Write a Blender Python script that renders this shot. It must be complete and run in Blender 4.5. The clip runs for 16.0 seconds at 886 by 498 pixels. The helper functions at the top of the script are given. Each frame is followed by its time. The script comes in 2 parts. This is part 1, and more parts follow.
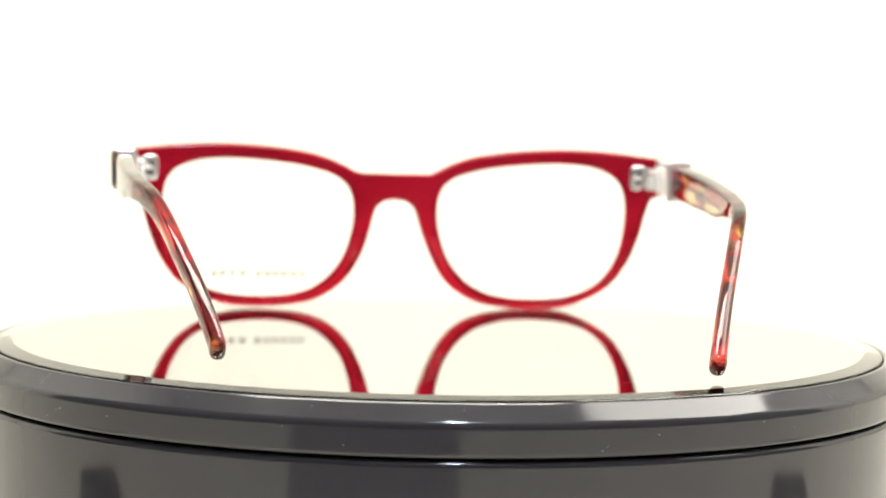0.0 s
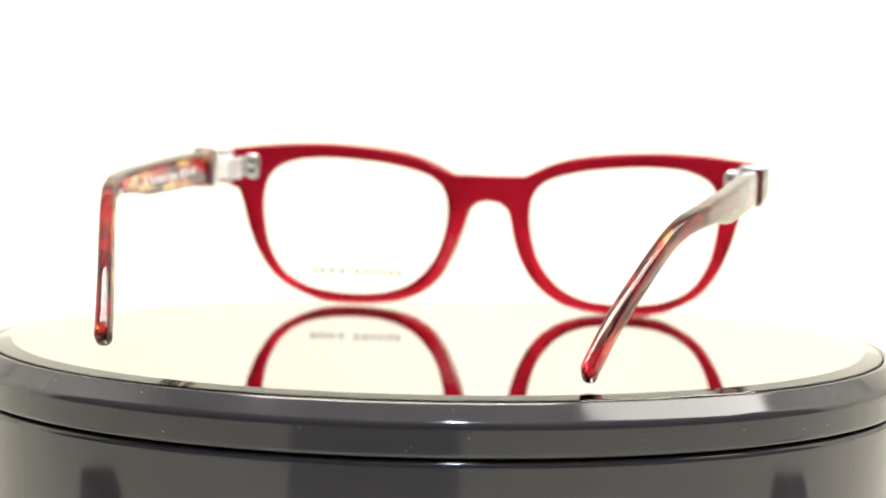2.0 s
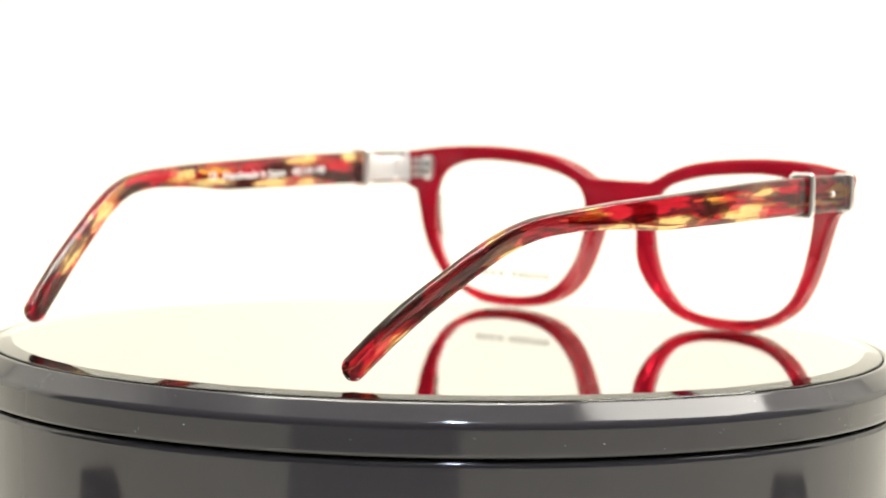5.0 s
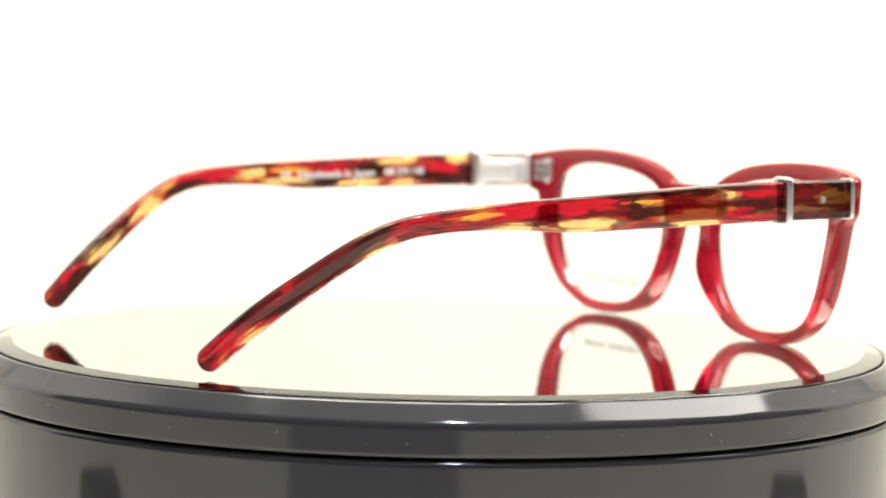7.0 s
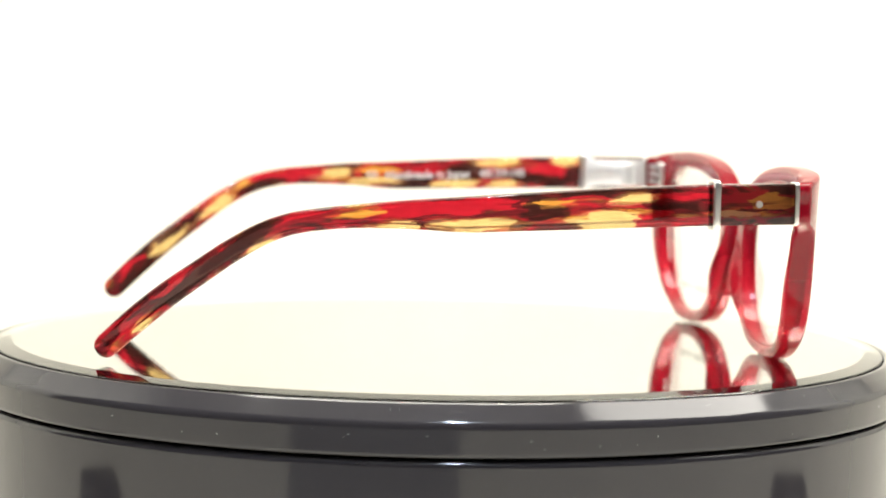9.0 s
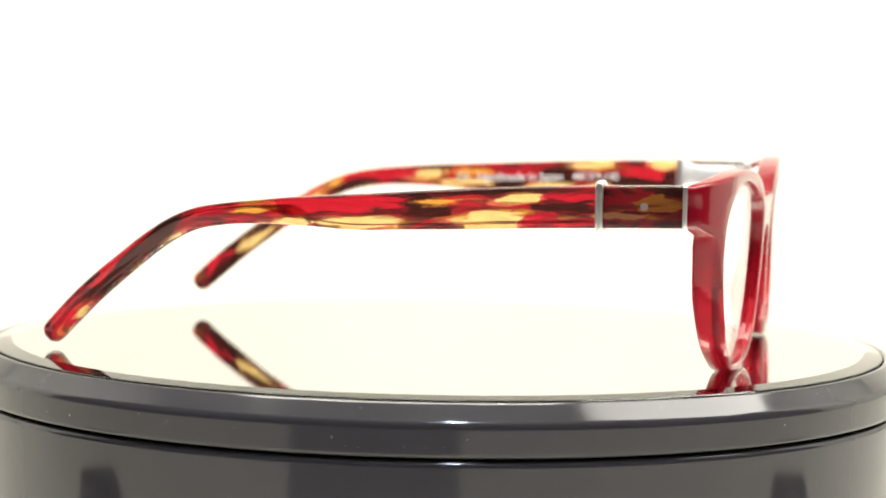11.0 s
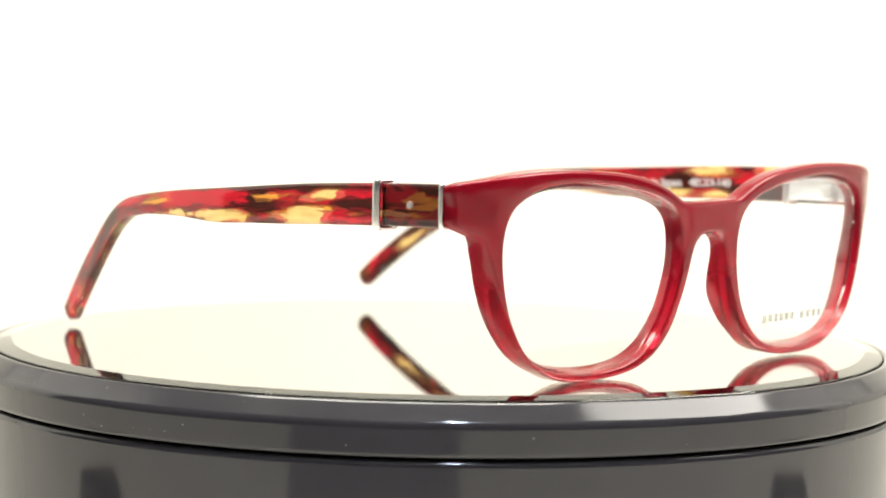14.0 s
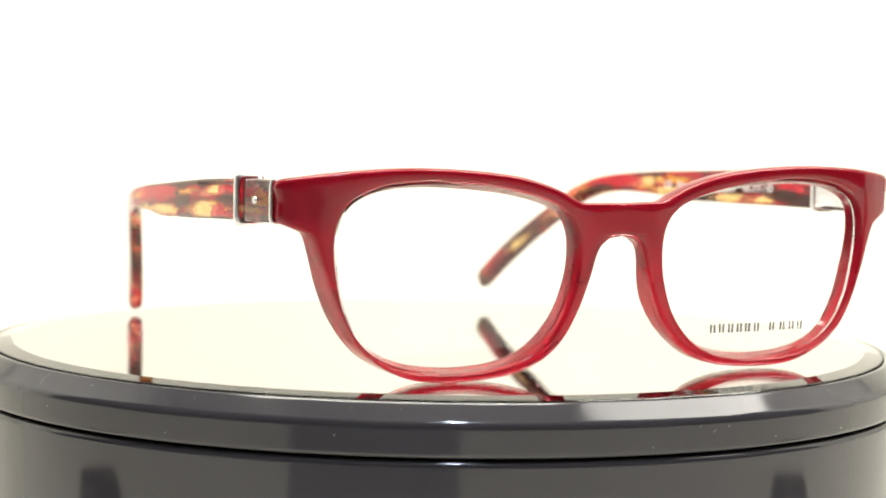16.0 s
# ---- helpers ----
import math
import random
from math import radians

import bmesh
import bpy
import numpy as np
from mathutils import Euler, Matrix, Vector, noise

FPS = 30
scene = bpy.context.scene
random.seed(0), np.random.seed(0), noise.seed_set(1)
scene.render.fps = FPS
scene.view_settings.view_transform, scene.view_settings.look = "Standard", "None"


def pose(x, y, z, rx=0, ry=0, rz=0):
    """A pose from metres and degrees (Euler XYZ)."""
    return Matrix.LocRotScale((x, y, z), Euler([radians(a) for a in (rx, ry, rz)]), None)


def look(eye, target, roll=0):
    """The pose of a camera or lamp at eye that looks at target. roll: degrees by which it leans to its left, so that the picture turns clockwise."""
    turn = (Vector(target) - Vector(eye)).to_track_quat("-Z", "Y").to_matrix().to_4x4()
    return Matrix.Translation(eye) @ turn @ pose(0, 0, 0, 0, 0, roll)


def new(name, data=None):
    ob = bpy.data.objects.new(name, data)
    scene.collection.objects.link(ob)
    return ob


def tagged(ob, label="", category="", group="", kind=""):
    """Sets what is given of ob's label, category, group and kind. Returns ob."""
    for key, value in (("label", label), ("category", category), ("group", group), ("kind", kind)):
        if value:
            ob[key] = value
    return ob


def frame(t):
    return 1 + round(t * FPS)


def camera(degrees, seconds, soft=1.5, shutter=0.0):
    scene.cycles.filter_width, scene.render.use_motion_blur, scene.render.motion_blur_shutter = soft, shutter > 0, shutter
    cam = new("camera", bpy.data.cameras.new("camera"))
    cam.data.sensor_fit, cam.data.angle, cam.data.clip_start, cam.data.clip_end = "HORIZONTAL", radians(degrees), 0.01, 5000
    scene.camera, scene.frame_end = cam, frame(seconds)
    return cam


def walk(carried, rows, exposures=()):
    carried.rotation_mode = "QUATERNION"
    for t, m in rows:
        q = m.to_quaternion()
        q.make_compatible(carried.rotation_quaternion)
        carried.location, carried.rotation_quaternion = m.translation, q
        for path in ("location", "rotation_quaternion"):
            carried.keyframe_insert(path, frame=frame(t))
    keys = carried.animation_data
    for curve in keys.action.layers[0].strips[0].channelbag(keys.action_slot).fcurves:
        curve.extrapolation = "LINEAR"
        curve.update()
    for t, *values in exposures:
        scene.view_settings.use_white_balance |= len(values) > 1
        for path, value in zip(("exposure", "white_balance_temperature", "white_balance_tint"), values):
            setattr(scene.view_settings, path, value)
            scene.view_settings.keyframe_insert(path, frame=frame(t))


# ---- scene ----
cam = camera(22.62, 16.0, soft=1.6)
EYE = Vector((0.0, -0.47595, 0.05315))
AHEAD = Vector((0.0014556, 0.9974726, -0.0710373))
walk(cam, [(0.0, look(EYE, EYE + AHEAD, 1.061)), (16.0, look(EYE, EYE + AHEAD, 1.061))])
cam.data.dof.use_dof = True
cam.data.dof.focus_distance = 0.414
cam.data.dof.aperture_fstop = 19.0

# ---------------------------------------------------------------- light
world = bpy.data.worlds.new("world")
scene.world = world
world.use_nodes = True
world.node_tree.nodes["Background"].inputs[0].default_value = (1.0, 0.97, 0.92, 1)
world.node_tree.nodes["Background"].inputs[1].default_value = 0.05
scene.view_settings.exposure = 0.0


def lamp(name, eye, target, sx, sy, watts, colour):
    data = bpy.data.lights.new(name, "AREA")
    data.shape, data.size, data.size_y = "RECTANGLE", sx, sy
    data.energy, data.color = watts, colour
    ob = new(name, data)
    ob.matrix_world = look(eye, target)
    return ob


lamp("softbox_lamp", (0.44, 0.08, 0.66), (0.05, 0.0, 0.0), 0.40, 0.40, 4.8, (1.0, 0.96, 0.88))
lamp("backdrop_lamp", (0.08, 0.24, 0.78), (0.05, 0.58, 0.02), 0.9, 0.12, 0.32, (1.0, 0.945, 0.72))
lamp("spot_lamp", (0.045, -0.345, 0.70), (0.0, 0.0, 0.0), 0.040, 0.040, 2.2, (0.70, 0.82, 1.0)).data.shape = "DISK"
lamp("top_lamp", (-0.08, 0.0, 0.76), (-0.08, 0.0, 0.0), 0.60, 0.19, 8.3, (1.0, 0.965, 0.86))


# ---------------------------------------------------------------- materials
def mat(name):
    m = bpy.data.materials.new(name)
    m.use_nodes = True
    return m, m.node_tree.nodes, m.node_tree.links, m.node_tree.nodes["Principled BSDF"]


def ramp(nodes, stops, mode="LINEAR"):
    r = nodes.new("ShaderNodeValToRGB")
    r.color_ramp.interpolation = mode
    el = r.color_ramp.elements
    while len(el) < len(stops):
        el.new(0.5)
    for e, (at, c) in zip(el, stops):
        e.position, e.color = at, (*c, 1)
    return r


def noise_tex(nodes, links, scale, detail=3.0, stretch=(1, 1, 1), rough=0.5):
    co = nodes.new("ShaderNodeTexCoord")
    mp = nodes.new("ShaderNodeMapping")
    mp.inputs["Scale"].default_value = stretch
    n = nodes.new("ShaderNodeTexNoise")
    n.inputs["Scale"].default_value, n.inputs["Detail"].default_value = scale, detail
    n.inputs["Roughness"].default_value = rough
    links.new(co.outputs["Object"], mp.inputs["Vector"])
    links.new(mp.outputs[0], n.inputs["Vector"])
    return n


def simple(name, c1, c2, scale, rough, metal=0.0, bump=0.0, stretch=(1, 1, 1), rough2=None, coat=0.0):
    m, nodes, links, b = mat(name)
    n = noise_tex(nodes, links, scale, 4.0, stretch)
    r = ramp(nodes, [(0.3, c1), (0.7, c2)])
    links.new(n.outputs[0], r.inputs[0])
    links.new(r.outputs[0], b.inputs["Base Color"])
    b.inputs["Metallic"].default_value = metal
    b.inputs["Coat Weight"].default_value = coat
    mr = nodes.new("ShaderNodeMapRange")
    mr.inputs["To Min"].default_value = rough
    mr.inputs["To Max"].default_value = rough2 if rough2 is not None else rough
    n2 = noise_tex(nodes, links, scale * 5.3, 3.0, stretch)
    links.new(n2.outputs[0], mr.inputs["Value"])
    links.new(mr.outputs[0], b.inputs["Roughness"])
    if bump:
        bp = nodes.new("ShaderNodeBump")
        bp.inputs["Strength"].default_value = bump
        bp.inputs["Distance"].default_value = 0.0003
        links.new(n2.outputs[0], bp.inputs["Height"])
        links.new(bp.outputs[0], b.inputs["Normal"])
    return m


PAPER = simple("white_paper", (0.70, 0.676, 0.610), (0.74, 0.715, 0.647), 9.0, 0.75, bump=0.05)
FABRIC = simple("white_fabric", (0.80, 0.80, 0.78), (0.85, 0.85, 0.83), 60.0, 0.9, bump=0.2)
CLOTH = simple("black_cloth", (0.012, 0.011, 0.011), (0.022, 0.020, 0.020), 60.0, 0.9, bump=0.2)
GREYCLOTH = simple("dark_grey_cloth", (0.19, 0.19, 0.20), (0.24, 0.24, 0.25), 60.0, 0.9, bump=0.2)
TABLE = simple("table_laminate", (0.5, 0.48, 0.45), (0.55, 0.53, 0.5), 8.0, 0.4)
BLACK = simple("black_gloss_plastic", (0.038, 0.035, 0.042), (0.047, 0.044, 0.052), 30.0, 0.06, rough2=0.12)
STEEL = simple("polished_silver_metal", (0.86, 0.85, 0.84), (0.92, 0.91, 0.90), 300.0, 0.26, metal=1.0, rough2=0.38)
DULL = simple("satin_silver_metal", (0.90, 0.89, 0.88), (0.95, 0.94, 0.93), 400.0, 0.55, metal=1.0, rough2=0.65)
# dark colour stands in for shade inside the hinge leaf
HINGE_SHADE = simple("dark_hinge_shade", (0.05, 0.045, 0.04), (0.09, 0.08, 0.075), 300.0, 0.4)
BLACK.node_tree.nodes["Principled BSDF"].inputs["IOR"].default_value = 1.54
PRINT = simple("dark_print", (0.14, 0.14, 0.13), (0.20, 0.20, 0.19), 400.0, 0.6)
WHITEPRINT = simple("white_print", (0.80, 0.79, 0.77), (0.86, 0.85, 0.84), 400.0, 0.5)
DUST = simple("dust", (0.5, 0.5, 0.5), (0.7, 0.7, 0.7), 200.0, 0.9)

# first-surface look of a silvered glass plate, faintly green
MIRROR, nodes, links, b = mat("mirror_glass")
b.inputs["Base Color"].default_value = (0.985, 0.985, 0.955, 1)
b.inputs["Metallic"].default_value = 1.0
n = noise_tex(nodes, links, 40.0)
mr = nodes.new("ShaderNodeMapRange")
mr.inputs["To Min"].default_value, mr.inputs["To Max"].default_value = 0.0, 0.02
links.new(n.outputs[0], mr.inputs["Value"])
links.new(mr.outputs[0], b.inputs["Roughness"])
PLATE, nodes, links, b = mat("clear_glass_plate")
b.inputs["Base Color"].default_value = (0.995, 1.0, 0.985, 1)
b.inputs["Transmission Weight"].default_value = 1.0
b.inputs["Roughness"].default_value = 0.0
b.inputs["IOR"].default_value = 1.5

# clear demo lens
LENS, nodes, links, b = mat("clear_lens")
b.inputs["Base Color"].default_value = (1, 1, 1, 1)
b.inputs["Transmission Weight"].default_value = 1.0
b.inputs["Roughness"].default_value = 0.0
b.inputs["IOR"].default_value = 1.40

# red acetate, polished: darker and less clear at the brow, lighter and clearer towards the lower rims
RED, nodes, links, b = mat("red_acetate")
n = noise_tex(nodes, links, 70.0, 4.0)
co = nodes.new("ShaderNodeTexCoord")
xyz = nodes.new("ShaderNodeSeparateXYZ")
links.new(co.outputs["Object"], xyz.inputs[0])
fade = nodes.new("ShaderNodeMapRange")
fade.interpolation_type = "SMOOTHSTEP"
fade.inputs["From Min"].default_value, fade.inputs["From Max"].default_value = 0.033, 0.008
links.new(xyz.outputs["Z"], fade.inputs["Value"])
r1 = ramp(nodes, [(0.3, (0.34, 0.005, 0.018)), (0.7, (0.42, 0.008, 0.025))])
r2 = ramp(nodes, [(0.3, (0.50, 0.010, 0.026)), (0.7, (0.58, 0.015, 0.036))])
mix = nodes.new("ShaderNodeMix")
mix.data_type = "RGBA"
for r in (r1, r2):
    links.new(n.outputs[0], r.inputs[0])
links.new(fade.outputs[0], mix.inputs["Factor"])
links.new(r1.outputs[0], mix.inputs["A"])
links.new(r2.outputs[0], mix.inputs["B"])
links.new(mix.outputs["Result"], b.inputs["Base Color"])
clear = nodes.new("ShaderNodeMapRange")
clear.inputs["To Min"].default_value, clear.inputs["To Max"].default_value = 0.30, 0.72
links.new(fade.outputs[0], clear.inputs["Value"])
links.new(clear.outputs[0], b.inputs["Transmission Weight"])
b.inputs["Roughness"].default_value = 0.10
b.inputs["IOR"].default_value = 1.45


# tortoiseshell acetate: stretched flakes of red, dark brown and amber, plus large amber flakes at fixed places
def tortoise(name, flakes, shift):
    m, nodes, links, b = mat(name)
    co = nodes.new("ShaderNodeAttribute")
    co.attribute_name = "bar"
    mp = nodes.new("ShaderNodeMapping")
    mp.inputs["Location"].default_value = (shift, shift * 0.7, shift * 0.3)
    mp.inputs["Scale"].default_value = (70, 44, 190)
    links.new(co.outputs["Vector"], mp.inputs["Vector"])
    n1 = nodes.new("ShaderNodeTexNoise")
    n1.inputs["Scale"].default_value, n1.inputs["Detail"].default_value = 1.5, 2.5
    n1.inputs["Distortion"].default_value = 1.1
    links.new(mp.outputs[0], n1.inputs["Vector"])
    base = ramp(nodes, [(0.40, (0.04, 0.012, 0.013)), (0.47, (0.10, 0.02, 0.02)), (0.50, (0.36, 0.014, 0.026)), (0.57, (0.52, 0.016, 0.034)),
                        (0.60, (0.18, 0.04, 0.03)), (0.64, (0.40, 0.12, 0.03)), (0.69, (0.85, 0.42, 0.07)), (0.76, (0.95, 0.70, 0.30))])
    links.new(n1.outputs[0], base.inputs[0])
    # warped place for the flakes
    n2 = nodes.new("ShaderNodeTexNoise")
    n2.inputs["Scale"].default_value, n2.inputs["Detail"].default_value = 3.0, 5.0
    links.new(mp.outputs[0], n2.inputs["Vector"])
    sub = nodes.new("ShaderNodeVectorMath")
    sub.operation = "MULTIPLY_ADD"
    links.new(n2.outputs["Color"], sub.inputs[0])
    sub.inputs[1].default_value = (0, 0.012, 0.0036)
    links.new(co.outputs["Vector"], sub.inputs[2])
    colour = base.outputs[0]
    grade = nodes.new("ShaderNodeTexNoise")
    grade.inputs["Scale"].default_value, grade.inputs["Detail"].default_value = 5.0, 4.0
    links.new(mp.outputs[0], grade.inputs["Vector"])
    todo = []
    for y, z, ry, rz, tint in flakes:
        if tint == "amber":
            todo.append((y, z, ry * 1.12 + 0.4, rz * 1.10 + 0.25, "edge", 0.6))
        todo.append((y, z, ry, rz, tint, 0.09))
    for y, z, ry, rz, tint, soft in todo:
        q = nodes.new("ShaderNodeMapping")
        q.vector_type = "POINT"
        q.inputs["Location"].default_value = (0, -(y + 6) / ry, -(z + 1.8) / rz)
        q.inputs["Scale"].default_value = (0, 1000 / ry, 1000 / rz)
        links.new(sub.outputs[0], q.inputs["Vector"])
        ln = nodes.new("ShaderNodeVectorMath")
        ln.operation = "LENGTH"
        links.new(q.outputs[0], ln.inputs[0])
        k = nodes.new("ShaderNodeMapRange")
        k.inputs["From Min"].default_value, k.inputs["From Max"].default_value = 1.06, 1.06 - soft
        links.new(ln.outputs["Value"], k.inputs["Value"])
        mix = nodes.new("ShaderNodeMix")
        mix.data_type = "RGBA"
        links.new(k.outputs[0], mix.inputs["Factor"])
        links.new(colour, mix.inputs["A"])
        shade = ramp(nodes, [(0.35, tuple(c * 0.80 for c in TINTS[tint])), (0.60, TINTS[tint])])
        links.new(grade.outputs[0], shade.inputs[0])
        links.new(shade.outputs[0], mix.inputs["B"])
        colour = mix.outputs["Result"]
    # fine dark and red veins drawn out along the bar
    for k, (tint, lo, hi, amount) in enumerate((("brown", 0.60, 0.66, 0.85), ("red", 0.63, 0.68, 0.7))):
        mv = nodes.new("ShaderNodeMapping")
        mv.inputs["Location"].default_value = (shift + 3.1 * k, 1.7 * k, 0.4)
        mv.inputs["Scale"].default_value = (120, 40, 460)
        mv.inputs["Rotation"].default_value = (0.06, 0, 0)
        links.new(co.outputs["Vector"], mv.inputs["Vector"])
        nv = nodes.new("ShaderNodeTexNoise")
        nv.inputs["Scale"].default_value, nv.inputs["Detail"].default_value = 1.0, 3.0
        nv.inputs["Distortion"].default_value = 0.6
        links.new(mv.outputs[0], nv.inputs["Vector"])
        kv = nodes.new("ShaderNodeMapRange")
        kv.inputs["From Min"].default_value, kv.inputs["From Max"].default_value = lo, hi
        kv.inputs["To Max"].default_value = amount
        links.new(nv.outputs[0], kv.inputs["Value"])
        mix = nodes.new("ShaderNodeMix")
        mix.data_type = "RGBA"
        links.new(kv.outputs[0], mix.inputs["Factor"])
        links.new(colour, mix.inputs["A"])
        mix.inputs["B"].default_value = (*TINTS[tint], 1)
        colour = mix.outputs["Result"]
    links.new(colour, b.inputs["Base Color"])
    b.inputs["Roughness"].default_value = 0.03
    b.inputs["IOR"].default_value = 1.44
    b.inputs["Transmission Weight"].default_value = 0.93
    return m


TINTS = {"edge": (0.55, 0.18, 0.03), "amber": (0.95, 0.69, 0.28), "red": (0.60, 0.018, 0.036), "brown": (0.055, 0.016, 0.014), "orange": (0.87, 0.40, 0.07)}
# flakes: along the bar, up the bar, half length, half height (mm), colour
TORT_RIGHT = tortoise("tortoiseshell_acetate_right", [
    (-6, 34.4, 15, 1.4, "red"), (-16, 33.6, 6, 1.5, "red"), (37, 32.8, 6, 0.8, "brown"), (11, 33.0, 5, 2.2, "brown"), (20, 36.2, 16, 0.7, "brown"),
    (-2, 30.9, 8, 1.0, "amber"), (-17, 30.8, 5, 0.9, "amber"), (23.5, 30.5, 7.3, 1.7, "amber"), (29, 34.5, 5, 0.8, "amber"), (39, 34.6, 5, 0.6, "red"), (13, 34.2, 4, 0.7, "orange"),
    (33, 30.2, 4, 0.9, "red"), (49, 34.4, 5, 1.0, "red"), (48, 31.3, 5, 1.1, "amber"), (55, 33.6, 4, 1.2, "orange"), (52, 32.2, 5, 0.4, "brown"),
    (-24, 33.6, 4, 1.0, "orange"), (-34, 33.6, 6, 1.2, "red"), (-43, 31.4, 4, 0.7, "amber"), (-58, 34.2, 10, 0.8, "red"), (-56, 32.6, 14, 0.9, "brown"), (-44, 33.6, 6, 0.8, "brown"),
    (-72, 31.2, 4, 0.6, "amber"), (-77, 33.5, 4, 1.6, "red")], 0.0)
TORT_LEFT = tortoise("tortoiseshell_acetate_left", [
    (41, 35.6, 4, 1.3, "amber"), (35, 33.2, 5, 2.0, "red"), (32, 31.4, 6, 1.0, "brown"), (22, 35.6, 6, 1.1, "amber"), (25, 30.4, 4, 1.0, "amber"),
    (15, 33.4, 5, 1.8, "brown"), (12, 30.6, 6, 1.1, "amber"), (5, 34.0, 4, 1.6, "red"), (1, 31.6, 5, 1.5, "brown"), (-7, 34.0, 6, 0.9, "orange"),
    (-8, 31.4, 6, 0.8, "amber"), (-18, 33.0, 4, 1.0, "amber"), (-30, 33.6, 9, 1.2, "red"), (-36, 32.0, 7, 0.9, "brown"), (-49, 32.3, 4.5, 1.4, "amber"), (-56, 33.4, 4, 0.8, "brown"),
    (-64, 32.6, 7, 1.5, "amber"), (-62, 33.6, 6, 0.4, "brown"), (-75, 33.6, 4, 1.0, "red"), (-74, 32.0, 5, 1.2, "brown")], 5.3)


# ---------------------------------------------------------------- mesh helpers
def part(name, bm, material, parent=None, label="", smooth=True, loc=None):
    me = bpy.data.meshes.new(name)
    bmesh.ops.recalc_face_normals(bm, faces=bm.faces)
    bm.to_mesh(me)
    bm.free()
    me.materials.append(material)
    if smooth:
        me.shade_smooth()
        me.set_sharp_from_angle(angle=radians(38))
    ob = new(name, me)
    if parent is not None:
        ob.parent = parent
    if loc:
        ob.location = loc
    if label:
        ob["label"] = label
    return ob


def box(bm, x0, x1, y0, y1, z0, z1, bevel=0.0, m=None):
    g = bmesh.ops.create_cube(bm, size=1.0)["verts"]
    for v in g:
        v.co = Vector((x0 + (v.co.x + 0.5) * (x1 - x0), y0 + (v.co.y + 0.5) * (y1 - y0), z0 + (v.co.z + 0.5) * (z1 - z0)))
        if m is not None:
            v.co = m @ v.co
    if bevel:
        edges = list({e for v in g for e in v.link_edges})
        bmesh.ops.bevel(bm, geom=edges, offset=bevel, segments=3, affect="EDGES", profile=0.5)


def lathe(profile, steps=192):
    bm = bmesh.new()
    rings = []
    for rad, z in profile:
        if rad == 0:
            rings.append([bm.verts.new((0, 0, z))])
        else:
            rings.append([bm.verts.new((rad * math.cos(2 * math.pi * i / steps), rad * math.sin(2 * math.pi * i / steps), z)) for i in range(steps)])
    for a, c in zip(rings, rings[1:]):
        for i in range(steps):
            j = (i + 1) % steps
            if len(a) == 1:
                bm.faces.new((a[0], c[i], c[j]))
            elif len(c) == 1:
                bm.faces.new((a[i], c[0], a[j]))
            else:
                bm.faces.new((a[i], c[i], c[j], a[j]))
    return bm


def spline(points, per=10, closed=False):
    """Catmull-Rom through the points."""
    pts = [np.array(q, float) for q in points]
    out, n = [], len(pts)
    for i in range(n if closed else n - 1):
        if closed:
            a, b2, c, d = (pts[(i + k) % n] for k in (-1, 0, 1, 2))
        else:
            a, b2, c, d = pts[max(i - 1, 0)], pts[i], pts[i + 1], pts[min(i + 2, n - 1)]
        for s in range(per):
            t = s / per
            out.append(0.5 * (2 * b2 + (c - a) * t + (2 * a - 5 * b2 + 4 * c - d) * t ** 2 + (3 * b2 - a - 3 * c + d) * t ** 3))
    if not closed:
        out.append(pts[-1])
    return np.array(out)


# ---------------------------------------------------------------- setting
def build_setting():
    # white paper sweep: lies on the table, curves up behind
    bm = bmesh.new()
    line = [(-0.80, -0.052), (0.30, -0.052)]
    for i in range(1, 13):
        a = i / 12 * math.pi / 2
        line.append((0.30 + 0.30 * math.sin(a), -0.052 + 0.30 * (1 - math.cos(a))))
    line.append((0.60, 0.80))
    rows = []
    for side in (0.0, 0.0006):
        rows.append([(bm.verts.new((-0.62, y - side, z - 0.0006 + side)), bm.verts.new((0.62, y - side, z - 0.0006 + side))) for y, z in line])
    for rw in rows:
        for (a, c), (d, e) in zip(rw, rw[1:]):
            bm.faces.new((a, c, e, d))
    tagged(part("backdrop", bm, PAPER), "seamless white paper sweep curving up behind turntable", "backdrop", kind="structure")
    # assumed, unseen tent: white fabric sides and roof, black cloth added to darken reflections
    for nm, x0, x1 in (("wall_west", -0.66, -0.64), ("wall_east", 0.64, 0.66)):
        for nm2, y0, y1, material, label in ((nm, 0.05, 0.64, FABRIC, "white fabric side of the light tent"),
                                             (nm + "_dark", -0.80, 0.048, CLOTH, "unseen black cloth added at the side to darken reflections")):
            bm = bmesh.new()
            box(bm, x0, x1, y0, y1, -0.053, 0.84, 0.004)
            tagged(part(nm2, bm, material), label, "wall", kind="structure")
    bm = bmesh.new()
    box(bm, -0.64, 0.64, -0.80, 0.64, 0.82, 0.84, 0.004)
    tagged(part("ceiling", bm, FABRIC), "white fabric roof of the light tent", "ceiling", kind="structure")
    bm = bmesh.new()
    box(bm, -0.64, 0.64, 0.62, 0.64, -0.053, 0.82, 0.004)
    tagged(part("wall_back", bm, FABRIC), "white fabric back of the light tent", "wall", kind="structure")
    # added out of view so that forward reflections stay dark
    bm = bmesh.new()
    box(bm, -0.64, 0.64, -0.82, -0.80, -0.053, 0.84, 0.003)
    tagged(part("wall_front", bm, CLOTH), "unseen black cloth added in front to keep reflections dark", "wall", kind="structure")
    bm = bmesh.new()
    box(bm, -0.80, 0.80, -0.95, 0.80, -0.085, -0.0531, 0.003)
    tagged(part("floor", bm, TABLE), "plain light board under the white paper sweep", "floor", kind="structure")


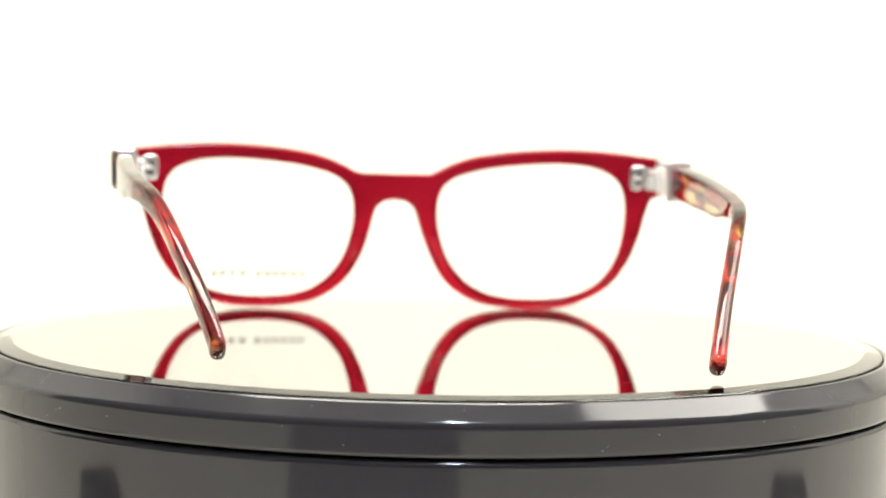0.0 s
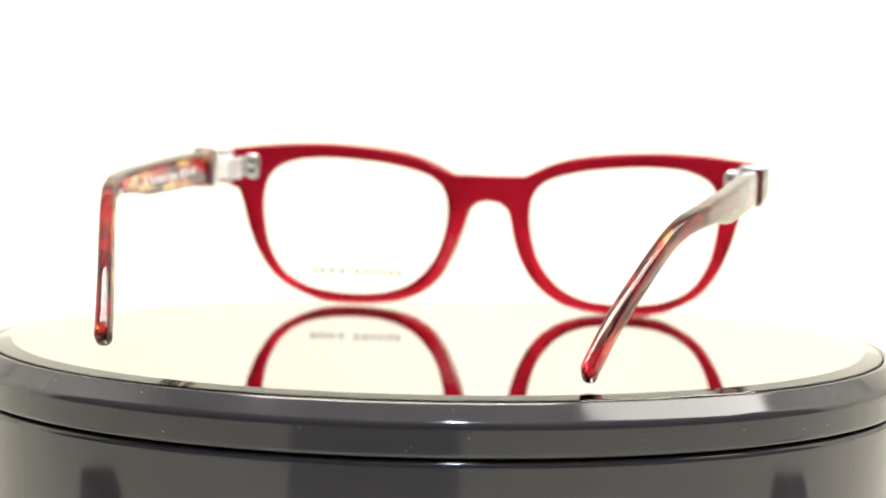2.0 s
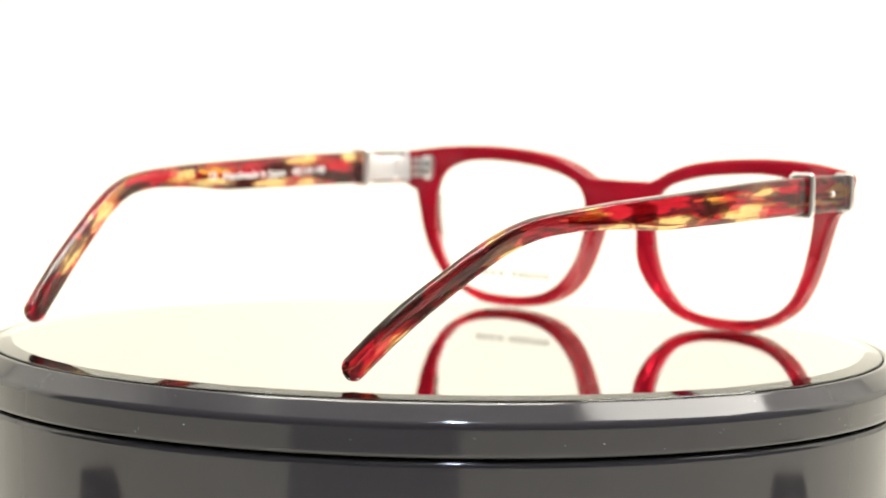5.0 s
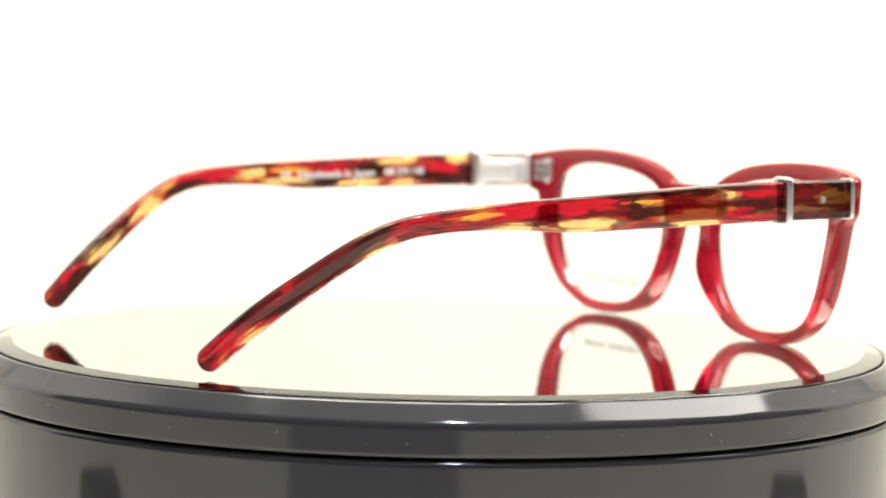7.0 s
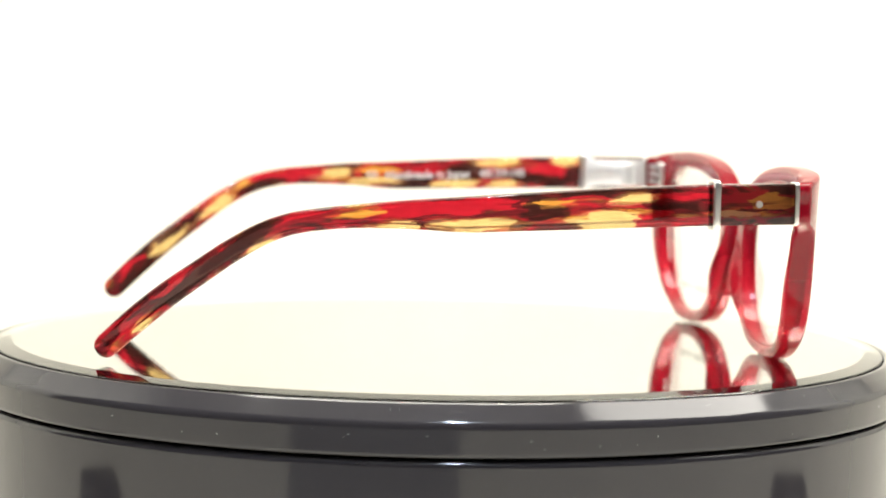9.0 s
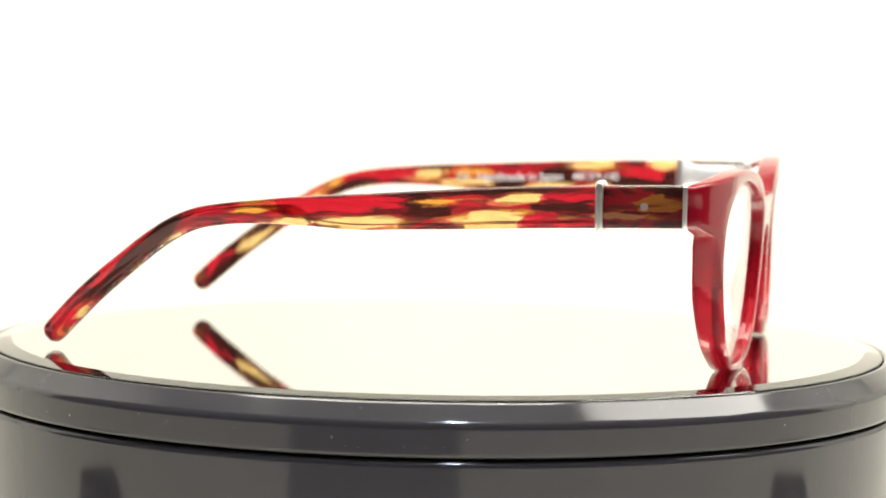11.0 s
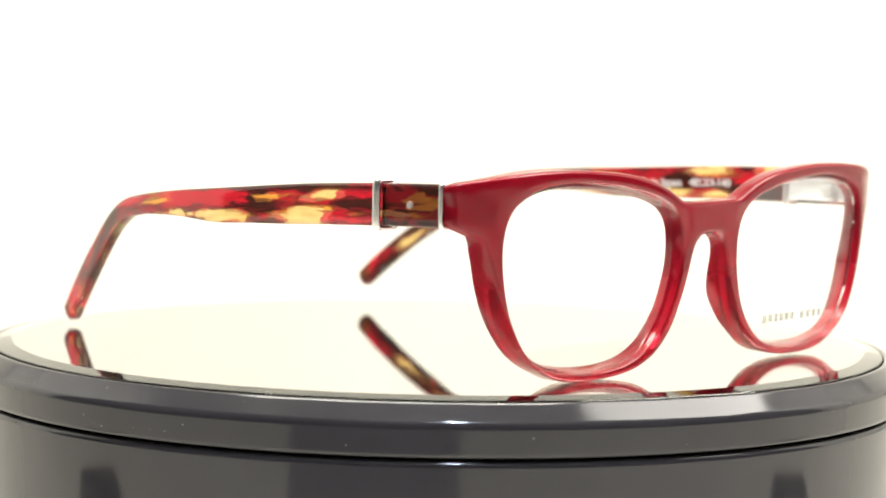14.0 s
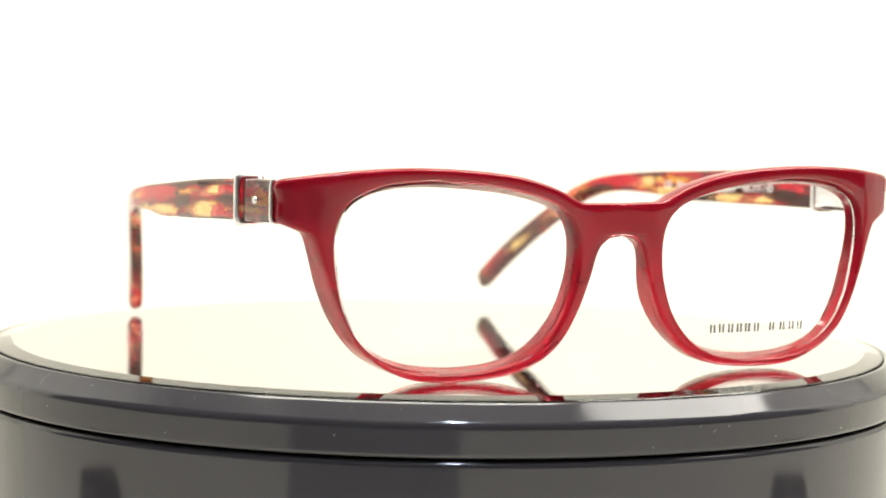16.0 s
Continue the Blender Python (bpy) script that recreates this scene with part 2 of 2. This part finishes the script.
# ---------------------------------------------------------------- turntable
def build_turntable():
    table = tagged(new("display_turntable"), "round gloss black display turntable with mirror top", "turntable")
    base = lathe([(0, -0.0103), (0.0976, -0.0103), (0.0984, -0.0106), (0.0988, -0.0112), (0.0988, -0.0116), (0.0988, -0.0200), (0.0988, -0.0250), (0.0986, -0.0290), (0.0980, -0.0360),
                  (0.0966, -0.0420), (0.0945, -0.0465), (0.0920, -0.0495), (0.0890, -0.0512), (0.0870, -0.0519), (0, -0.0519)])
    part("base", base, BLACK, table, "gloss black rounded base")
    rim = lathe([(0, -0.0032), (0.0944, -0.0032), (0.0946, -0.0009), (0.0951, -0.0006), (0.0956, -0.0006), (0.0958, -0.0007), (0.0960, -0.0009), (0.0984, -0.0034), (0.0986, -0.0036), (0.0989, -0.0041), (0.0990, -0.0047), (0.0990, -0.0050), (0.0990, -0.0054), (0.0990, -0.0090),
                 (0.0990, -0.0093), (0.0988, -0.0097), (0.0982, -0.0098), (0.0960, -0.0098), (0.0955, -0.0102), (0, -0.0102)])
    platter = part("platter", rim, BLACK, table, "gloss black bevelled platter rim")
    silver = lathe([(0, -0.00205), (0.0939, -0.00205), (0.0941, -0.0023), (0.0941, -0.0030), (0, -0.0030)])
    mirror = part("mirror", silver, MIRROR, platter, "silvered mirror backing", smooth=False)
    glass = lathe([(0, 0.0), (0.0902, 0.0), (0.0940, -0.0004), (0.0942, -0.0006), (0.0942, -0.0020), (0, -0.0020)])
    plate = part("glass_plate", glass, PLATE, platter, "clear bevelled glass plate over the mirror", smooth=False)
    plate.visible_shadow = False
    # dust flecks on the rim
    rng = random.Random(4)
    bm = bmesh.new()
    for k in range(70):
        a = rng.uniform(0, 2 * math.pi)
        r, z = rng.choice(((0.0991, rng.uniform(-0.0088, -0.005)), (0.0991, rng.uniform(-0.0088, -0.005)), (0.0976, -0.0016)))
        long = rng.choice((1, 1, 1.6, 3.0))
        m = Matrix.Translation((r * math.cos(a), r * math.sin(a), z)) @ Matrix.Rotation(a, 4, "Z") @ Matrix.Rotation(rng.uniform(0, 3), 4, "X")
        bmesh.ops.create_icosphere(bm, subdivisions=1, radius=1.0, matrix=m @ Matrix.Diagonal((0.00004, 0.00005 * long, 0.00006, 1)))
    tagged(part("dust", bm, DUST, platter, "pale dust flecks"), kind="stuff")
    return table, platter


def build_reflection_cloth():
    """Unseen dark cloth, added for the dark wedge mirrored in the side of the turntable."""
    bm = bmesh.new()
    foot = ((-0.085, -0.18), (0.012, -0.185), (0.06, -0.70), (-0.42, -0.70))
    low, high = ([bm.verts.new((x, y, z)) for x, y in foot] for z in (-0.0519, -0.0504))
    bm.faces.new(low[::-1])
    bm.faces.new(high)
    for k in range(4):
        j = (k + 1) % 4
        bm.faces.new((low[k], low[j], high[j], high[k]))
    bmesh.ops.bevel(bm, geom=list(bm.edges), offset=0.0004, segments=2, affect="EDGES", profile=0.5)
    tagged(part("cloth", bm, GREYCLOTH), "unseen dark grey cloth added before the turntable to darken its reflections", "cloth")


def build_reflected_blocks():
    # unseen blocks, added for the dark squares mirrored in the turntable base
    for k, (x, y) in enumerate(((-0.185, -0.088), (0.195, -0.072))):
        w = tagged(new("reflected_block"), "small flat black block added out of view for its reflection", "weight", "tent weights")
        bm = bmesh.new()
        box(bm, x - 0.017, x + 0.017, y - 0.017, y + 0.017, -0.0519, -0.0400, 0.002)
        part("block", bm, BLACK, w)


# ---------------------------------------------------------------- eyeglasses
XC = -0.0026
OPENING = [(9.6, 23.5), (10.4, 28.2), (13.0, 31.4), (18.3, 33.6), (26.8, 35.4), (37.3, 36.3), (46.6, 35.8), (52.4, 34.1), (55.7, 31.3),
           (57.0, 26.5), (56.6, 20.0), (54.8, 12.8), (50.8, 6.7), (44.3, 3.2), (34.8, 1.9), (24.8, 2.6), (17.8, 5.5), (12.8, 11.0), (10.3, 17.6)]
OUTER = [(0.0, 26.3), (1.6, 26.2), (3.1, 25.7), (4.4, 24.5), (5.3, 22.6), (6.5, 18.4), (8.6, 12.8), (11.8, 7.2), (16.4, 3.2), (22.8, 0.9), (31.8, 0.0), (40.8, 0.4),
         (47.2, 2.6), (52.3, 6.2), (55.8, 11.4), (58.7, 18.0), (60.7, 23.6), (62.2, 26.9), (64.0, 28.4), (67.0, 29.5), (67.2, 33.0), (67.3, 36.6),
         (62.3, 37.8), (52.8, 38.9), (41.8, 39.3), (30.8, 38.8), (21.6, 37.6), (14.8, 35.6), (9.8, 33.2), (7.0, 32.5), (3.8, 32.6), (1.6, 32.7), (0.0, 32.7)]


def bend(u, z, d):
    """Millimetres on the flat front (u across, z up, d behind its face) to metres on the curved, tilted front."""
    au = abs(u)
    y = 70.0 - 0.0008 * au * au - 0.020 * max(0.0, au - 53.0) ** 2 + 0.05 * (z - 35.0) + 0.012 * max(0.0, -u) - d
    return Vector((XC + u / 1000, y / 1000, (z + max(0.0, 33.0 - u) * 0.0060) / 1000))


def polar(loop, centre, angles):
    a = np.arctan2(loop[:, 1] - centre[1], loop[:, 0] - centre[0])
    rad = np.hypot(loop[:, 0] - centre[0], loop[:, 1] - centre[1])
    o = np.argsort(a)
    a, rad = a[o], rad[o]
    return np.interp(angles, np.concatenate([a - 2 * np.pi, a, a + 2 * np.pi]), np.tile(rad, 3))


def near(p, line):
    a, b2 = line[:-1], line[1:]
    ab = b2 - a
    t = np.clip(((p - a) * ab).sum(1) / np.maximum((ab * ab).sum(1), 1e-9), 0, 1)
    return np.sqrt((((a + t[:, None] * ab) - p) ** 2).sum(1).min())


CENTRE = np.array((33.8, 26.0))


def build_front(parent):
    inner = spline(OPENING, 10, True)
    outer = spline(OUTER, 12)
    seam = np.array([(0.0, z) for z in np.linspace(32.7, 26.3, 40)])[1:-1]
    loop = np.concatenate([outer, seam])
    extra = np.arctan2(outer[:, 1] - CENTRE[1], outer[:, 0] - CENTRE[0])
    sa = np.arctan2(seam[:, 1] - CENTRE[1], seam[:, 0] - CENTRE[0])
    angles = np.unique(np.round(np.concatenate([np.linspace(-np.pi, np.pi, 181)[:-1], extra, sa]), 4))
    angles = angles[np.concatenate([[True], np.diff(angles) > 0.004])]
    ri, ro = polar(inner, CENTRE, angles), polar(loop, CENTRE, angles)
    bm = bmesh.new()

    def roll(dist, rad):
        return rad - math.sqrt(max(0.0, rad * rad - (rad - min(dist, rad)) ** 2))

    inner_c = np.concatenate([inner, inner[:1]])
    for flip in (1, -1):
        cols = []
        for ang, a, o in zip(angles, ri, ro):
            w = o - a
            ei = min(1.0, w * 0.3 / 0.6)
            way = np.array((math.cos(ang), math.sin(ang)))
            slant = max(0.30, near(CENTRE + (o - 0.3) * way, outer) / 0.3)
            rows = [0.0, 0.04 * ei, 0.14 * ei, 0.30 * ei, 0.50 * ei, 0.75 * ei]
            edge = [w - min(k / slant, w * 0.6) for k in (1.05, 0.75, 0.50, 0.30, 0.15, 0.05)] + [w]
            lo, hi = rows[-1], edge[0]
            rows += [lo + (hi - lo) * 0.35, lo + (hi - lo) * 0.7] + edge
            deg = math.degrees(ang) % 360
            pad = max(0.0, 1 - abs(deg - 206) / 24.0)
            pad = pad * pad * (3 - 2 * pad)
            flare = max(0.0, 1 - abs((deg + 180) % 360 - 155) / 42.0)
            flare = flare * flare * (3 - 2 * flare)
            side = max(0.0, way[0])
            front, back = [], []
            for k, rr in enumerate(rows):
                q = CENTRE + (a + rr) * way
                do, di = near(q, outer), near(q, inner_c)
                thick = 4.4 + 0.3 * max(0.0, min(1.0, (20 - q[1]) / 12))
                s = rr / w
                thick += pad * 2.5 * max(0.0, s - 0.25) / 0.75 + flare * 1.2
                thick -= 1.3 * max(0.0, min(1.0, (q[0] - 61) / 3))
                fd = max(roll(do, 1.0), roll(di, 0.8))
                bd = thick - max(roll(do, 0.9), roll(di, 0.6))
                qf = q + way * (0.35 + 0.65 * side) * (1 - s)
                qb = q + way * (flare * 0.95 * s - 0.65 * (1 - s))
                front.append(bm.verts.new(bend(flip * qf[0], qf[1], fd)))
                back.append(bm.verts.new(bend(flip * qb[0], qb[1], max(bd, fd + 0.6))))
            cols.append((front, back, abs(q[0]) < 0.02))
        n = len(cols)
        for i in range(n):
            f0, b0, s0 = cols[i]
            f1, b1, s1 = cols[(i + 1) % n]
            for k in range(len(f0) - 1):
                bm.faces.new((f0[k], f0[k + 1], f1[k + 1], f1[k]))
                bm.faces.new((b0[k], b1[k], b1[k + 1], b0[k + 1]))
            bm.faces.new((f0[0], f1[0], b1[0], b0[0]))
            if not (s0 and s1):
                bm.faces.new((f0[-1], b0[-1], b1[-1], f1[-1]))
    bmesh.ops.remove_doubles(bm, verts=bm.verts, dist=2e-5)
    return part("frame_front", bm, RED, parent, "glossy translucent deep red acetate front")


def build_lens(parent, flip):
    loop = spline(OPENING, 8, True)
    bm = bmesh.new()
    faces = []
    for d in (1.5, 2.7):
        rings = []
        for s in (0.25, 0.5, 0.75, 1.008):
            rings.append([bm.verts.new(bend(flip * (CENTRE + (q - CENTRE) * s)[0], (CENTRE + (q - CENTRE) * s)[1], d)) for q in loop])
        mid = bm.verts.new(bend(flip * CENTRE[0], CENTRE[1], d))
        n = len(loop)
        for i in range(n):
            j = (i + 1) % n
            bm.faces.new((mid, rings[0][i], rings[0][j]))
            for a, c in zip(rings, rings[1:]):
                bm.faces.new((a[i], c[i], c[j], a[j]))
        faces.append(rings[-1])
    n = len(loop)
    for i in range(n):
        j = (i + 1) % n
        bm.faces.new((faces[0][i], faces[1][i], faces[1][j], faces[0][j]))
    ob = part("lens", bm, LENS, parent, "clear demo lens")
    ob.visible_shadow = False
    return ob


# temple: centre line (y, z), height and thickness in mm, for the right-hand side
LINE = [(59.8, 33.0), (44.3, 32.6), (28.2, 31.95), (17.5, 31.35), (6.9, 30.75), (-3.6, 30.15), (-14.3, 30.0), (-24.8, 29.4), (-30.2, 28.8),
        (-35.6, 27.8), (-41.0, 25.7), (-46.8, 22.2), (-52.6, 18.0), (-58.6, 13.5), (-64.6, 8.4), (-70.0, 3.3)]
HIGH = [7.8, 7.8, 7.7, 7.5, 7.1, 6.7, 5.4, 4.4, 4.2, 4.2, 4.3, 4.5, 4.7, 4.9, 5.0, 4.8]
OUT = [63.1, 62.8, 62.4, 62.1, 61.6, 60.9, 60.0, 58.8, 57.7, 56.3, 54.5, 52.4, 50.2, 47.9, 45.7, 43.8]


def temple_frame(s):
    """Centre, up and along at s, 0 at the hinge to 1 at the tip."""
    f = s * (len(TEMPLE) - 1)
    i = min(int(f), len(TEMPLE) - 2)
    row = TEMPLE[i] + (TEMPLE[i + 1] - TEMPLE[i]) * (f - i)
    a, c = TEMPLE[max(i - 2, 0)], TEMPLE[min(i + 3, len(TEMPLE) - 1)]
    along = Vector((0, c[0] - a[0], c[1] - a[1])).normalized()
    return Vector((row[3], row[0], row[1])), Vector((0, along.z, -along.y)) * -1, along, row[2]


TEMPLE = spline([(y, z, h, x) for (y, z), h, x in zip(LINE, HIGH, OUT)], 6)


def build_temple(parent, side):
    """side 1: wearer's right, -1: left, mirrored about the bridge and lifted a little at the tip."""
    def place(x, y, z):
        if side > 0:
            return Vector((x / 1000, y / 1000, z / 1000))
        lift = 0.7 + (60 - max(y, -30)) * 0.027 + (min(y, -30) + 30) * 0.008
        return Vector((2 * XC - (x + max(0.0, -y - 20) * 0.01) / 1000, y / 1000, (z + lift) / 1000))
    bm = bmesh.new()
    bar = []
    run, last = 0.0, None
    steps, around = 90, 24
    rings = []
    for i in range(steps + 9):
        if i <= steps:
            c, up, along, h = temple_frame(i / steps)
            k, off = 1.0, 0.0
        else:
            c, up, along, h = temple_frame(1.0)
            a = (i - steps) / 9 * math.pi / 2
            k, off = max(math.cos(a), 0.06), math.sin(a) * h / 2
        if up.z < 0:
            up = -up
        s = min(i / steps, 1.0)
        th = (4.2 - 1.0 * min(1.0, s * 1.6)) / 2
        e = 0.30 + 0.35 * min(1.0, max(0.0, (s - 0.35) / 0.4))
        ring = []
        if last is not None:
            run += (c + along * off - last).length
        last = c + along * off
        for j in range(around):
            a = 2 * math.pi * (j + 0.5) / around
            ca, sa = math.cos(a), math.sin(a)
            x = math.copysign(abs(ca) ** e, ca) * th * k
            y = math.copysign(abs(sa) ** e, sa) * h / 2 * k
            q = c + Vector((x, 0, 0)) + up * y + along * off
            ring.append(bm.verts.new(place(*q)))
            bar.append((x / 1000, (59.8 - run) / 1000, (32.9 + y) / 1000))
        rings.append(ring)
    for a, c in zip(rings, rings[1:]):
        for j in range(around):
            k = (j + 1) % around
            bm.faces.new((a[j], c[j], c[k], a[k]))
    bm.faces.new(rings[0])
    bm.faces.new(rings[-1][::-1])
    temple = part("temple", bm, TORT_RIGHT if side > 0 else TORT_LEFT, parent, "red, amber and dark brown tortoiseshell acetate temple")
    layer = temple.data.attributes.new("bar", "FLOAT_VECTOR", "POINT")
    for item, v in zip(layer.data, bar):
        item.vector = v

    def band(y, half, proud, r, material, name, label, high=0.0):
        """A rounded metal band round the temple at y."""
        bm = bmesh.new()
        c = min((temple_frame(i / 400)[0] for i in range(400)), key=lambda v: abs(v.y - y))
        h = 7.8 / 2 + proud + high
        t = 2.1 + proud
        prof = []
        n = 40
        for j in range(n):
            a = 2 * math.pi * j / n
            ca, sa = math.cos(a), math.sin(a)
            prof.append((math.copysign(abs(ca) ** 0.3, ca), math.copysign(abs(sa) ** 0.3, sa)))
        loops = []
        for k in range(8):
            g = 2 * math.pi * k / 8
            dy, dr = half * math.cos(g), r * math.sin(g)
            loops.append([bm.verts.new(place(c.x + px * (t + dr), y + dy, c.z + pz * (h + dr))) for px, pz in prof])
        for k in range(8):
            a, c2 = loops[k], loops[(k + 1) % 8]
            for j in range(n):
                l = (j + 1) % n
                bm.faces.new((a[j], c2[j], c2[l], a[l]))
        return part(name, bm, material, temple, label)
    band(44.0, 0.75, 0.45, 0.55, STEEL, "band", "polished silver band")
    band(59.6, 0.45, 0.0, 0.30, STEEL, "end_plate", "polished silver end plate")
    # rivet
    bm = bmesh.new()
    c = place(65.15, 52.2, 32.9)
    bmesh.ops.create_cone(bm, cap_ends=True, segments=24, radius1=0.00075, radius2=0.00065, depth=0.0005,
                          matrix=Matrix.Translation(c) @ pose(0, 0, 0, 0, 90, 0))
    part("rivet", bm, STEEL, temple, "round silver rivet")
    # flared metal plate inside, between band and hinge
    bm = bmesh.new()
    half = [(43.2, 3.6), (44.6, 3.7), (46.0, 3.5), (47.5, 3.0), (49.0, 2.7), (51.0, 2.5), (53.0, 2.6), (54.5, 2.9), (55.6, 3.1)]
    loops = []
    for x in (61.2, 60.35, 60.15):
        k = 1.0 if x > 60.2 else 0.90
        loops.append([bm.verts.new(place(x, y if k == 1 else min(max(y, 43.5), 55.3), 32.75 + sg * h * k))
                      for sg, rows in ((1, half), (-1, half[::-1])) for y, h in rows])
    for a, c in zip(loops, loops[1:]):
        for k in range(len(a)):
            l = (k + 1) % len(a)
            bm.faces.new((a[k], c[k], c[l], a[l]))
    bm.faces.new(loops[-1])
    part("hinge_plate", bm, DULL, temple, "satin silver flared inner plate")
    # sleeve over the core between plate and end plate
    bm = bmesh.new()
    a, c = place(61.4, 44.5, 29.5), place(60.75, 59.2, 36.0)
    box(bm, min(a.x, c.x), max(a.x, c.x), a.y, c.y, a.z, c.z, 0.00025)
    part("core_plate", bm, DULL, temple, "satin silver core plate")
    # hinge barrels
    for z0, z1 in ((30.0, 31.1), (31.45, 32.35), (32.7, 33.6), (33.95, 35.05)):
        bm = bmesh.new()
        c = place(59.0, 57.0, (z0 + z1) / 2)
        bmesh.ops.create_cone(bm, cap_ends=True, segments=20, radius1=0.0011, radius2=0.0011, depth=(z1 - z0) / 1000, matrix=Matrix.Translation(c))
        a, e = place(58.6, 53.8, z0 + 0.1), place(60.4, 57.0, z1 - 0.1)
        box(bm, min(a.x, e.x), max(a.x, e.x), a.y, e.y, a.z, e.z, 0.0001)
        part("hinge_knuckle", bm, DULL, temple, "silver hinge knuckle")
    if side < 0:
        def inner(y):
            c = min((temple_frame(i / 400)[0] for i in range(401)), key=lambda v: abs(v.y - y))
            s = min(range(401), key=lambda i: abs(temple_frame(i / 400)[0].y - y)) / 400
            return place(c.x - (4.2 - min(1.0, s * 1.6)) / 2 - 0.015, y, c.z)
        for text, y0, y1, high in (("CE", -9.8, -7.2, 1.5), ("Handmade in Japan", -5.0, 15.7, 1.9), ("48", 18.1, 20.7, 1.8), ("19-140", 22.9, 29.3, 1.8)):
            font = bpy.data.curves.new("writing", "FONT")
            font.body, font.extrude, font.offset = text, 0.02, 0.02
            tmp = bpy.data.objects.new("writing", font)
            me = bpy.data.meshes.new_from_object(tmp)
            bpy.data.objects.remove(tmp)
            xs = [v.co.x for v in me.vertices]
            ys = [v.co.y for v in me.vertices]
            a, e = inner(y0), inner(y1)
            for v in me.vertices:
                f = (v.co.x - min(xs)) / (max(xs) - min(xs))
                g = (v.co.y - 0.35) * high / 0.72 / 1000
                v.co = a.lerp(e, f) + Vector((v.co.z * 0.001, 0, g))
            me.materials.append(WHITEPRINT)
            ob = new("writing", me)
            ob.parent = temple
            ob["label"] = "small white printed writing"
        bm = bmesh.new()
        for y0, y1, z0, z1 in ((21.0, 22.6, -0.9, -0.68), (21.0, 22.6, 0.68, 0.9), (21.0, 21.22, -0.68, 0.68), (22.38, 22.6, -0.68, 0.68)):
            a = inner((y0 + y1) / 2)
            box(bm, a.x - 0.00001, a.x + 0.00003, y0 / 1000, y1 / 1000, a.z + z0 / 1000, a.z + z1 / 1000)
        part("printed_square", bm, WHITEPRINT, temple, "small white printed square outline", smooth=False)
    return temple, place


def plate(x, z, rx, rz, y0, y1):
    """An upright plate with rounded corners and a rounded edge, its face at y0."""
    bm = bmesh.new()
    n, loops = 32, []
    for k, y in ((1.0, y1), (1.0, y0 + 0.00025), (0.93, y0 + 0.00008), (0.84, y0)):
        ring = []
        for j in range(n):
            t = 2 * math.pi * j / n
            cx, cz = math.cos(t), math.sin(t)
            ring.append(bm.verts.new((x + math.copysign(abs(cx) ** 0.5, cx) * rx * k, y, z + math.copysign(abs(cz) ** 0.5, cz) * (rz - rx * (1 - k)))))
        loops.append(ring)
    for p, q in zip(loops, loops[1:]):
        for j in range(n):
            l = (j + 1) % n
            bm.faces.new((p[j], q[j], q[l], p[l]))
    bm.faces.new(loops[-1])
    bm.faces.new(loops[0][::-1])
    return bm


def build_eyeglasses():
    glasses = tagged(new("eyeglasses"), "red acetate eyeglasses with tortoiseshell temples on turntable mirror", "eyeglasses")
    front = build_front(glasses)
    lens = {s: build_lens(glasses, s) for s in (1, -1)}
    # printed mark on the left lens, as plain bars
    for i, u in enumerate([22.6, 24.7, 26.9, 29.0, 31.0, 33.2, 37.0, 39.6, 41.9, 44.0]):
        bm = bmesh.new()
        for at in (-0.48, 0.34):
            half, tall = 0.21, 0.85
            vs = [bm.verts.new(bend(-(u + at + du), 7.7 + dz, 1.44 + dd)) for dd in (0, 0.05)
                  for du, dz in ((-half, -tall), (half, -tall), (half, tall), (-half, tall))]
            for q in ((0, 1, 2, 3), (4, 5, 6, 7), (0, 1, 5, 4), (1, 2, 6, 5), (2, 3, 7, 6), (3, 0, 4, 7)):
                bm.faces.new([vs[k] for k in q])
        part("printed_bar", bm, PRINT, lens[-1], "pair of thin dark grey printed bars", smooth=False)
    for s in (1, -1):
        temple, place = build_temple(glasses, s)
        # hinge leaf set into the front, with fingers towards the knuckles
        lift = 0.0 if s > 0 else 0.55
        a, c = bend(s * 57.8, 29.8 + lift, 4.35), bend(s * 61.4, 35.4 + lift, 4.35)
        x0, x1 = min(a.x, c.x), max(a.x, c.x)
        xm, zm = (x0 + x1) / 2, (a.z + c.z) / 2
        leaf = part("hinge_leaf", plate(xm, zm, (x1 - x0) / 2 + 0.0003, (c.z - a.z) / 2 + 0.0002, a.y - 0.0009, a.y + 0.0006), STEEL, front, "polished silver hinge leaf with rounded corners")
        # raised dark plate: the shade of a hollow put into its colour
        part("hollow_shade", plate(xm - 0.0001 * s, zm, 0.0011, 0.0017, a.y - 0.00105, a.y - 0.0008), HINGE_SHADE, leaf, "dark plate on the hinge leaf, coloured as a hollow's shade")
        bm = bmesh.new()
        box(bm, xm - 0.0012, xm + 0.0012, a.y - 0.0016, a.y - 0.0009, zm - 0.0005, zm + 0.0005, 0.00015)
        part("crossbar", bm, STEEL, leaf, "polished silver crossbar")
        for k in range(3):
            z = zm - 0.0024 + k * 0.0018
            p0, p1 = xm + 0.0014 * s, xm + 0.0034 * s
            bm = bmesh.new()
            box(bm, min(p0, p1), max(p0, p1), a.y - 0.0024, a.y - 0.0008, z, z + 0.0012, 0.0002)
            part("hinge_finger", bm, STEEL, leaf, "silver hinge finger")
    return glasses


def motions():
    rows = [(i * 0.5, pose(0, 0, 0, 0, 0, 7.4122 - 9.98952 * i * 0.5)) for i in range(33)]
    walk(glasses, rows)
    walk(platter, rows)


build_setting()
turntable, platter = build_turntable()
build_reflected_blocks()
build_reflection_cloth()
glasses = build_eyeglasses()
motions()
